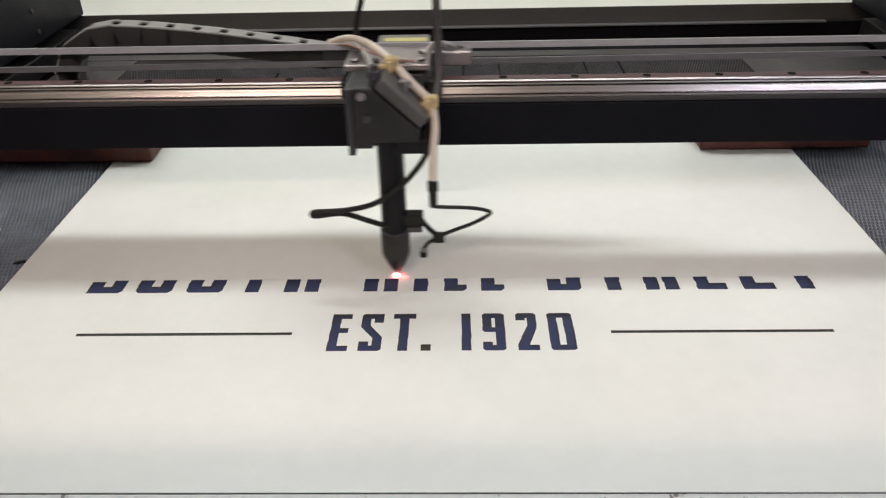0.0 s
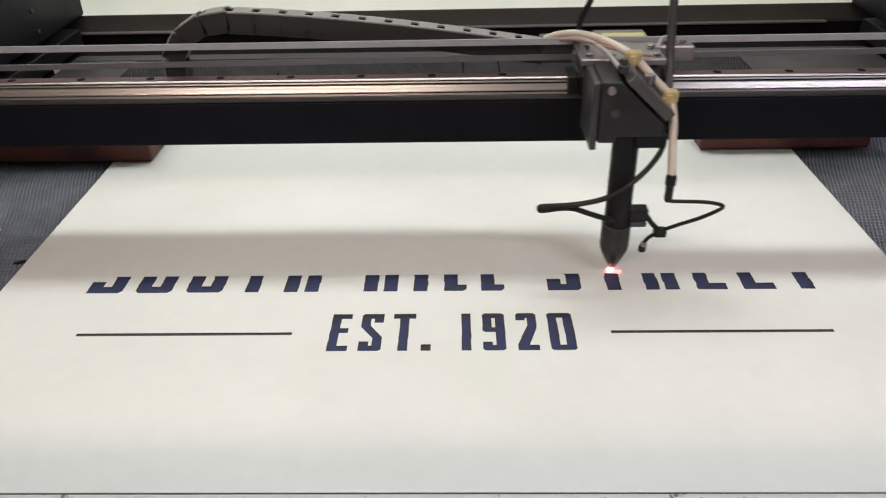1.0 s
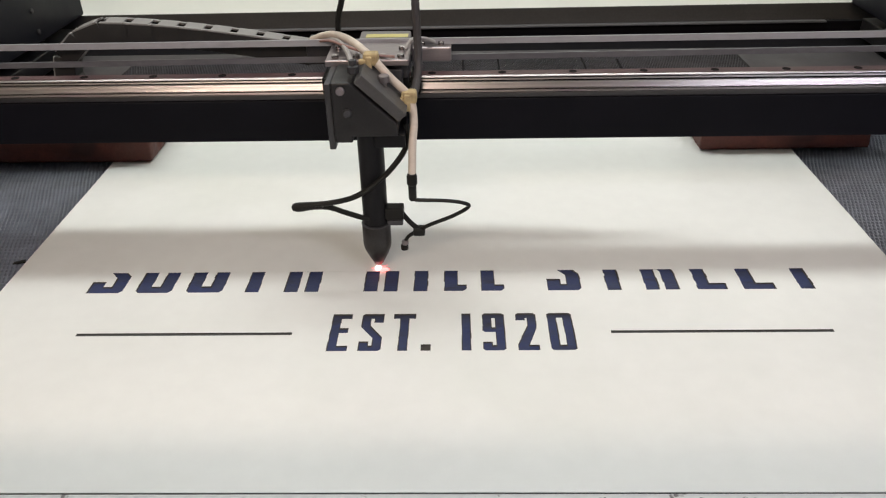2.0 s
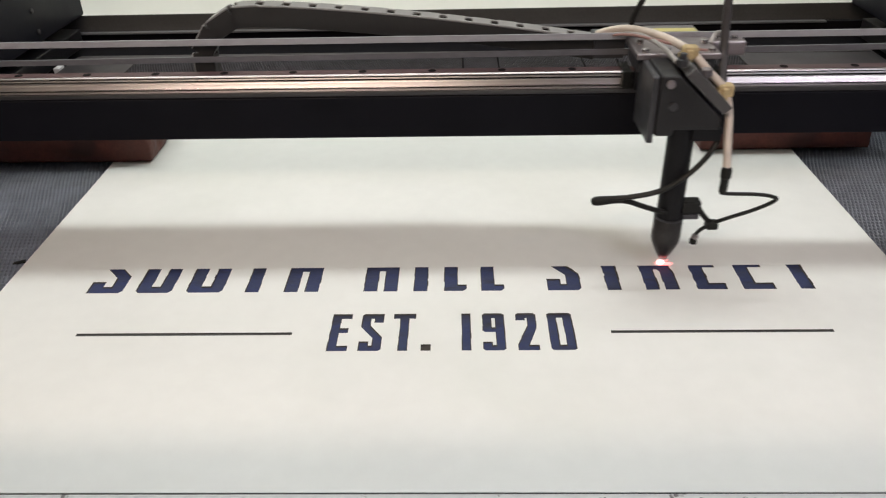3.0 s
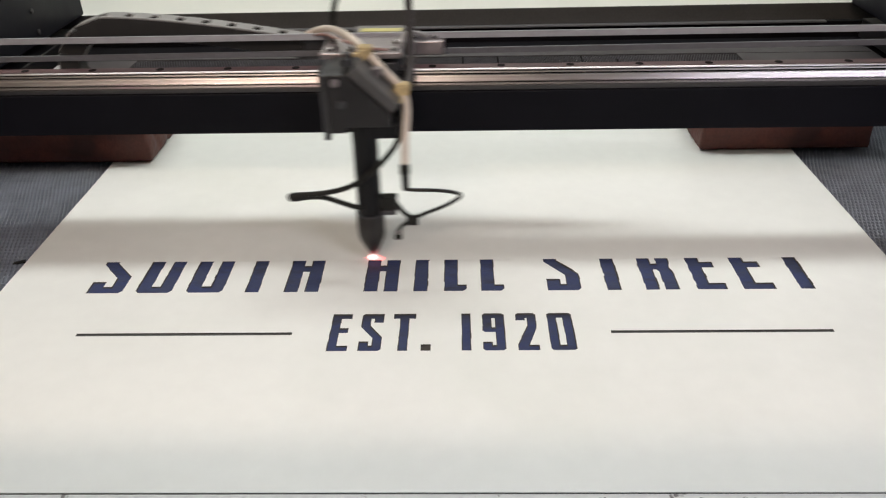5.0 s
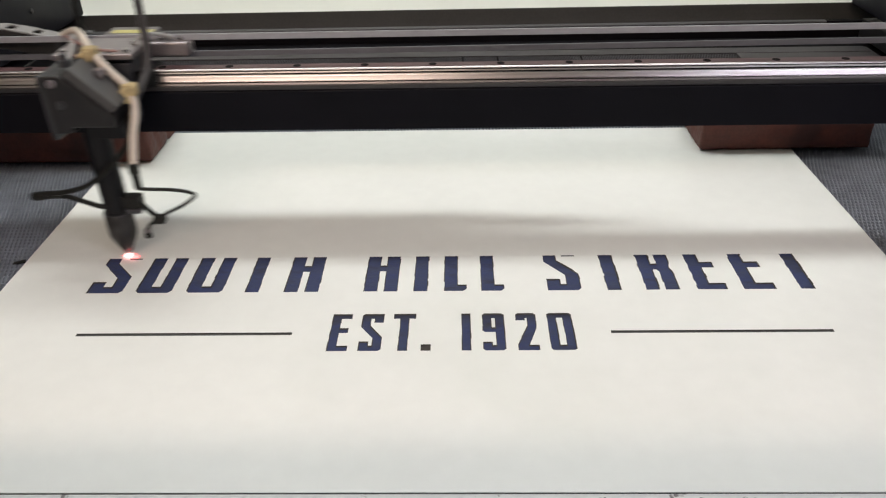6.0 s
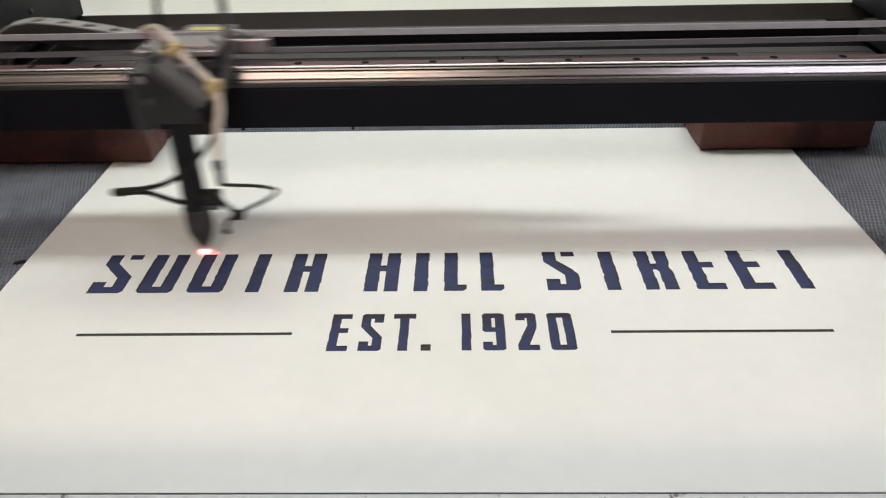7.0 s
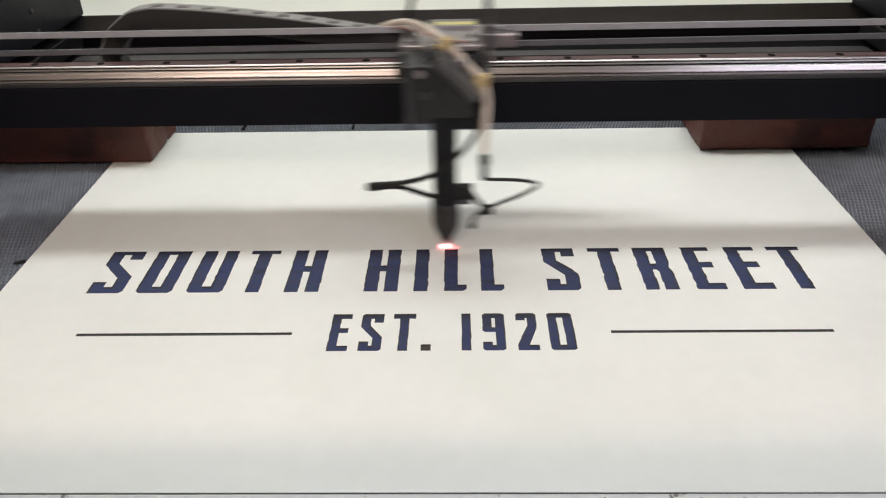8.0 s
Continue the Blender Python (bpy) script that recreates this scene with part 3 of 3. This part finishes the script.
for sx, sz, metal in ((-0.018, 0.1785, ALU), (-0.014, 0.160, GREY_PLATE)):
    smooth(part("screw", lathe([(0.0036, 0), (0.0036, 0.0018), (0.0028, 0.0026)], 14, (sx, -0.016, sz), axis=Matrix.Rotation(radians(90), 4, "X")), metal, housing))
part("back_plate", prism([(-0.031, 0.126), (-0.028, 0.123), (0.022, 0.123), (0.028, 0.129), (0.028, 0.178), (-0.031, 0.178)], 0.035, 0.0405, 0.001), GREY_PLATE, head,
     "grey anodised mounting plate")
part("side_plate", box(-0.0312, -0.0258, -0.0135, 0.0348, 0.127, 0.1835, 0.0012), GREY_PLATE, head, "grey anodised side plate")
carriage = part("carriage_block", box(-0.033, 0.033, 0.041, 0.078, 0.1685, 0.1825, 0.0015), GREY_PLATE, head, "grey slider block on the rail")
for side in (-1, 1):
    seal = bmesh.new()
    x0 = -0.043 if side < 0 else 0.0335
    box(x0, x0 + 0.0095, 0.0465, 0.0725, 0.1530, 0.1670, 0.0012, 2, seal)
    for k in range(3):
        box(x0 + 0.0006 + 0.003 * k, x0 + 0.0024 + 0.003 * k, 0.0450, 0.0740, 0.1524, 0.1682, 0.0006, 1, seal)
    part("end_seal", seal, RUBBER, head, "black ribbed end seal of the slider")
part("slider_skirt", box(-0.033, 0.033, 0.0445, 0.0505, 0.1515, 0.1683, 0.001), ANODISED, head)
part("carriage_plate", box(-0.036, 0.034, 0.030, 0.080, 0.1828, 0.1880, 0.001), ALU, head, "scratched aluminium carriage plate")
for sx, sy in ((-0.028, 0.037), (-0.010, 0.037), (0.012, 0.037), (0.027, 0.037), (-0.028, 0.06), (0.027, 0.06)):
    smooth(part("screw", lathe([(0.003, 0), (0.003, 0.0026), (0.0022, 0.0032)], 12, (sx, sy, 0.188)), STEEL, carriage))
cover = part("sensor_cover", box(-0.014, 0.032, 0.086, 0.116, 0.1795, 0.1880, 0.0015), COVER, head, "grey cover with a yellow label")
part("label_sticker", box(-0.008, 0.030, 0.0945, 0.1045, 0.18805, 0.1883), LABEL, cover, "yellow sticker")
clamp = part("belt_clamp", box(0.034, 0.069, 0.074, 0.092, 0.1715, 0.1845, 0.0015), ALU, head, "aluminium belt clamp")
for sx in (0.043, 0.060):
    smooth(part("screw", lathe([(0.003, 0), (0.003, 0.0026), (0.0022, 0.0032)], 12, (sx, 0.083, 0.1845)), STEEL, clamp))
part("chain_bracket", box(-0.062, -0.034, 0.090, 0.118, 0.165, 0.1850, 0.0015), GREY_PLATE, head, "grey chain end bracket")

air = smooth(part("air_hose", hose([(-0.058, 0.103, 0.184), (-0.046, 0.095, 0.190), (-0.032, 0.078, 0.1955), (-0.014, 0.050, 0.1975), (0.004, 0.022, 0.1930), (0.0190, 0.014, 0.1790),
                                    (0.0345, 0.010, 0.1630), (0.0380, 0.002, 0.1465), (0.0368, -0.010, 0.1290), (0.0362, -0.022, 0.1060)], 0.0034, 12),
                  CREAM, head, "cream silicone air hose"))
smooth(part("hose_connector", lathe([(0.0024, 0.0845), (0.0034, 0.0865), (0.0034, 0.099), (0.0044, 0.100), (0.0044, 0.107), (0.0036, 0.109)], 16, (0.0360, -0.0225, 0)), RUBBER, air,
            "black hose connector"))
for tx, ty, tz, w in ((0.004, 0.020, 0.1930, 0.0055), (0.0345, 0.010, 0.1640, 0.0055)):
    b = bmesh.new()
    box(tx - w * 1.15, tx + w * 1.15, ty - 0.0055, ty + 0.0055, tz - 0.0056, tz + 0.0052, 0.0024, 2, b)
    box(tx - 0.010, tx - 0.003, ty - 0.007, ty - 0.001, tz - 0.0035, tz + 0.0005, 0.0014, 2, b)
    box(tx - 0.004, tx + 0.001, ty - 0.008, ty - 0.004, tz - 0.011, tz + 0.003, 0.0012, 2, b)
    part("cable_tie", b, TIE, head, "yellow nylon cable tie")
smooth(part("cable", hose([(0.036, -0.0225, 0.088), (0.0375, -0.0225, 0.0850), (0.048, -0.023, 0.0845), (0.063, -0.024, 0.0845), (0.077, -0.023, 0.082), (0.083, -0.020, 0.0765),
                           (0.070, -0.014, 0.0645), (0.051, -0.008, 0.0530), (0.040, -0.003, 0.0445), (0.030, -0.003, 0.038), (0.026, -0.003, 0.031), (0.027, -0.003, 0.027)], 0.0017, 8),
            RUBBER, head, "thin black cable"))
smooth(part("cable", hose([(0.0310, 0.004, 0.142), (0.0305, -0.004, 0.124), (0.0137, -0.013, 0.104), (-0.0105, -0.0155, 0.086), (-0.035, -0.012, 0.077), (-0.060, -0.009, 0.0735),
                           (-0.0665, -0.007, 0.0715), (-0.058, -0.005, 0.069), (-0.040, -0.005, 0.069), (-0.024, -0.007, 0.0645), (-0.009, -0.009, 0.0605), (0.0, -0.007, 0.059)], 0.0024, 8),
            RUBBER, head, "black cable looped beside the tube"))
# the doubled cable end: a soft round tip, waisted where the strands part
smooth(part("cable_sleeve", lathe([(0.0012, -0.0010), (0.0030, 0.0), (0.0040, 0.0025), (0.0042, 0.007), (0.0036, 0.013), (0.0031, 0.020), (0.0026, 0.025), (0.0010, 0.027)], 16,
                                  (-0.0695, -0.008, 0.0705), axis=Matrix.Rotation(radians(86), 4, "Y")), RUBBER, head, "rounded end of the doubled cable"), 60)
bracket = part("sensor_bracket", box(0.010, 0.0262, -0.007, 0.005, 0.0565, 0.0675, 0.001), RUBBER, head, "small black bracket")
part("bracket_clamp", box(0.0115, 0.0255, -0.0075, 0.004, 0.0510, 0.0560, 0.001), GREY_PLATE, bracket, "grey clamp strip")
smooth(part("bracket_arm", hose([(0.024, -0.002, 0.062), (0.031, -0.002, 0.052), (0.038, -0.002, 0.045)], 0.0024, 8), RUBBER, bracket))
part("cable_clip", box(0.034, 0.0445, -0.007, 0.003, 0.0395, 0.0465, 0.0015), RUBBER, head, "small black cable clip")
tip = smooth(part("sensor_tip", lathe([(0.0015, 0.0235), (0.0034, 0.0245), (0.0034, 0.0285), (0.0026, 0.0300)], 12, (0.0255, -0.003, 0)), RUBBER, head))
smooth(part("metal_ring", lathe([(0.0026, 0.0298), (0.0031, 0.0304), (0.0031, 0.0330), (0.0022, 0.0338)], 12, (0.0262, -0.0036, 0)), ALU, tip, "pale metal ring on the tip"))
smooth(part("feed_hose", hose([(0.0345, 0.014, 0.152), (0.0375, 0.026, 0.160), (0.0405, 0.042, 0.172), (0.041, 0.050, 0.190), (0.040, 0.054, 0.22), (0.039, 0.056, 0.26), (0.034, 0.070, 0.34), (0.025, 0.09, 0.42)], 0.0034, 10, 14, 0.0003),
            HOSE_GREY, head, "black corrugated hose rising from the head"))
smooth(part("cable", hose([(-0.030, 0.090, 0.186), (-0.031, 0.086, 0.200), (-0.028, 0.080, 0.214), (-0.022, 0.074, 0.235), (-0.010, 0.07, 0.30), (0.005, 0.08, 0.40)], 0.0026, 8),
            RUBBER, head, "black cable rising from the head"))

for k, (pts, rad, mat, text) in enumerate((
        ([(-0.060, 0.108, 0.180), (-0.045, 0.092, 0.187), (-0.028, 0.062, 0.1945), (-0.016, 0.030, 0.194), (-0.010, 0.004, 0.1895)], 0.0021, WIRE, "pale grey signal wire"),
        ([(-0.058, 0.098, 0.183), (-0.038, 0.070, 0.193), (-0.020, 0.044, 0.196), (0.004, 0.030, 0.193), (0.022, 0.034, 0.1895)], 0.0012, WIRE_PINK, "pinkish signal wire"),
        ([(0.030, 0.052, 0.190), (0.036, 0.060, 0.196), (0.046, 0.072, 0.193), (0.054, 0.082, 0.187)], 0.0018, WIRE, "pale grey signal wire"))):
    smooth(part("wire", hose(pts, rad, 8, 8), mat, head, text))
smooth(part("hose_fitting", lathe([(0.0035, 0.0), (0.0048, 0.0008), (0.0048, 0.006), (0.0032, 0.0068), (0.0032, 0.011)], 6, (-0.008, -0.004, 0.1885)), GREY_PLATE, head, "small grey fitting"))
smooth(part("thumb_screw", lathe([(0.0022, 0.0), (0.0022, 0.004), (0.0046, 0.0042), (0.0046, 0.009), (0.0040, 0.0096)], 16, (0.015, 0.004, 0.1745)), ALU, head, "aluminium thumb screw"))


def blob(radii, at, lumps):
    b = bmesh.new()
    bmesh.ops.create_icosphere(b, subdivisions=3, radius=1)
    for v in b.verts:
        k = 1 + lumps * noise.noise(v.co * 2.3)
        v.co = Vector((v.co.x * radii[0] * k + at[0], v.co.y * radii[1] * k + at[1], max(0.0006, v.co.z * radii[2] * k + at[2])))
    return b


spark = smooth(part("spark", blob((0.0028, 0.0020, 0.0020), (0, 0, 0.0024), 0.45), SPARK, head, "white-hot pink glowing spark"), 180)
smooth(part("plume", blob((0.0036, 0.0017, 0.0008), (0.0058, -0.001, 0.0014), 0.5), PLUME, spark, "red glowing plume"), 180)

for long, turn, lift in ((0.0065, 196, 6), (0.0085, 14, 10), (0.0055, 318, 4)):
    part("streak", lathe([(0.0002, 0.0025), (0.00035, 0.004), (0.00008, long)], 6, (0, 0, 0.0022),
                                  axis=Matrix.Rotation(radians(turn), 4, "Z") @ Matrix.Rotation(radians(90 - lift), 4, "Y")), PLUME, spark, "thin red spark streak")

# ---- the cable chain ----
chain = thing("cable_chain", "grey plastic cable drag chain looping along the gantry", "cable chain")
LINKS, PITCH = 34, 0.0235
CHAIN_Y, Z_END, Z_LOW = 0.103, 0.1730, 0.1335


def link_meshes():
    side = bmesh.new()
    for y in (-0.0092, 0.0067):
        prism([(-0.0127, -0.0085), (0.0120, -0.0085), (0.0127, -0.0078), (0.0127, 0.0078), (0.0120, 0.0085), (-0.0127, 0.0085)], y, y + 0.0025, 0.0, side)
    bars = bmesh.new()
    # only the upper bars take the lit grey; lower ones join the shaded sides
    for z, b in ((-0.0098, side), (0.0082, bars)):
        box(-0.0085, 0.0085, -0.0092, 0.0092, z, z + 0.0018, 0.0005, 1, b)
        for y0, y1 in ((-0.0088, -0.0050), (0.0050, 0.0088)):
            box(0.0080, 0.0122, y0, y1, z - 0.0001, z + 0.0015, 0.0, 1, b)
            box(-0.0122, -0.0080, y0, y1, z + 0.0002, z + 0.0014, 0.0, 1, b)
    out = []
    for name, b, mat in (("side_plates", side, CHAIN_SHADED), ("crossbars", bars, CHAIN_LIT)):
        me = bpy.data.meshes.new(name)
        b.to_mesh(me)
        b.free()
        me.materials.append(mat)
        out.append(me)
    return out


SIDE_MESH, BAR_MESH = link_meshes()
chain_links = []
for k in range(LINKS):
    ob = new("link", SIDE_MESH)
    ob.parent = chain
    bar = new("crossbar", BAR_MESH)
    bar.parent = ob
    chain_links.append(ob)


def loop_x(xh):
    return -0.3365 + 0.5 * (xh + 0.0057)


def chain_line(xh):
    """Points of the chain's middle line from the head, over the crest, down the bend and back along the tray."""
    start, edge = xh - 0.060, loop_x(xh)
    crest_z = 0.1955 + 0.088 * (start - edge - 0.245)
    wide, tall, low = 0.050, 0.042, 0.024
    crest_x = edge + wide + 0.0098
    pts = []
    for k in range(25):
        u = k / 24
        pts.append((start + (crest_x - start) * u, Z_END + (crest_z - Z_END) * (1 - (1 - u) ** 1.45)))
    for k in range(1, 15):
        a = math.pi / 2 * k / 14
        pts.append((crest_x - wide * math.sin(a), crest_z - tall * (1 - math.cos(a))))
    for k in range(0, 11):
        a = math.pi / 2 * k / 10
        pts.append((crest_x - wide + low * (1 - math.cos(a)), Z_LOW + low - low * math.sin(a)))
    pts.append((pts[-1][0] + 1.2, Z_LOW))
    return pts


def chain_pose(pts, d):
    """Pose of the link whose middle lies d metres along the line."""
    for (x0, z0), (x1, z1) in zip(pts, pts[1:]):
        run = math.hypot(x1 - x0, z1 - z0)
        if d <= run:
            turn = math.degrees(math.atan2(z1 - z0, x0 - x1))
            return pose(x0 + (x1 - x0) * d / run, CHAIN_Y, z0 + (z1 - z0) * d / run, 0, turn - 360 if turn > 90 else turn, 0)
        d -= run


# ---- what moves ----
SWEEP_A = [(0, -0.0494), (0.1, 0.02), (0.2, 0.0964), (0.3, 0.169), (0.4, 0.2368), (0.5, 0.304), (0.57, 0.3506), (0.6, 0.3482), (0.7, 0.2846), (0.8, 0.2355), (0.9, 0.182), (1, 0.1447), (1.1, 0.1032), (1.2, 0.0682), (1.3, 0.0409), (1.4, 0.0113), (1.5, -0.0079), (1.6, -0.0329), (1.7, -0.0412), (1.87, -0.0617)]
SWEEP_B = [(2, -0.067), (2.2, -0.0545), (2.4, -0.0216), (2.6, 0.0313), (2.8, 0.1013), (2.9, 0.1509), (3, 0.1931), (3.1, 0.2373), (3.2, 0.296), (3.3, 0.3463), (3.4, -0.0846), (3.5, -0.0265), (3.6, 0.0352), (3.7, 0.1051), (3.8, 0.1775), (3.9, 0.2637)]
SWEEP_C = [(4, 0.342), (4.03, 0.346), (4.1, 0.262), (4.2, 0.1717), (4.3, 0.0649), (4.4, -0.0374), (4.5, -0.1388), (4.6, -0.2568), (4.7, -0.3534), (4.73, -0.3595), (4.8, -0.2945), (5, -0.0739), (5.2, 0.155), (5.37, 0.3552), (5.4, 0.3501), (5.6, 0.081), (5.8, -0.1934), (5.9, -0.2992), (5.95, -0.3437)]
SWEEP_D = [(6, -0.3082), (6.1, -0.2003), (6.2, -0.0909), (6.3, 0.0294), (6.4, 0.1398), (6.5, 0.2592), (6.57, 0.3452), (6.6, 0.3379), (6.7, 0.2197), (6.8, 0.1054), (6.9, -0.056), (7, -0.2369), (7.05, -0.3273), (7.1, -0.2948), (7.2, -0.0959), (7.3, 0.0842), (7.4, 0.2818), (7.43, 0.3395), (7.5, 0.251), (7.6, 0.0513), (7.7, -0.1402), (7.8, -0.3348), (7.83, -0.3432), (7.9, -0.2032), (8, -0.0057)]


def head_x(t):
    rows = SWEEP_A + SWEEP_B + SWEEP_C + SWEEP_D
    for (t0, x0), (t1, x1) in zip(rows, rows[1:]):
        if t <= t1:
            return x0 + (x1 - x0) * max(0, t - t0) / (t1 - t0)
    return rows[-1][1]


def creep(t):
    """How far the gantry has crept over the bed: the line on which the laser cuts."""
    return -0.0265 + 0.0500 * t / 8.0


def motions():
    fine = [k / 30 for k in range(241)]
    coarse = [k / 2 for k in range(17)]
    walk(gantry, [(t, pose(0, creep(t), 0)) for t in coarse])
    walk(chain, [(t, pose(0, creep(t), 0)) for t in coarse])
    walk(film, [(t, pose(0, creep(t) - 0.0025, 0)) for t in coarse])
    walk(head, [(t, pose(head_x(t), creep(t), 0)) for t in fine])
    # the head runs back between 3.3 and 3.4 s, so the links turn in shorter steps there
    close = sorted(fine + [3.3 + k / 120 for k in range(1, 12) if k % 4])
    lines = [(t, chain_line(head_x(t))) for t in close]
    for k, ob in enumerate(chain_links):
        walk(ob, [(t, chain_pose(pts, (k + 0.5) * PITCH)) for t, pts in lines])


motions()
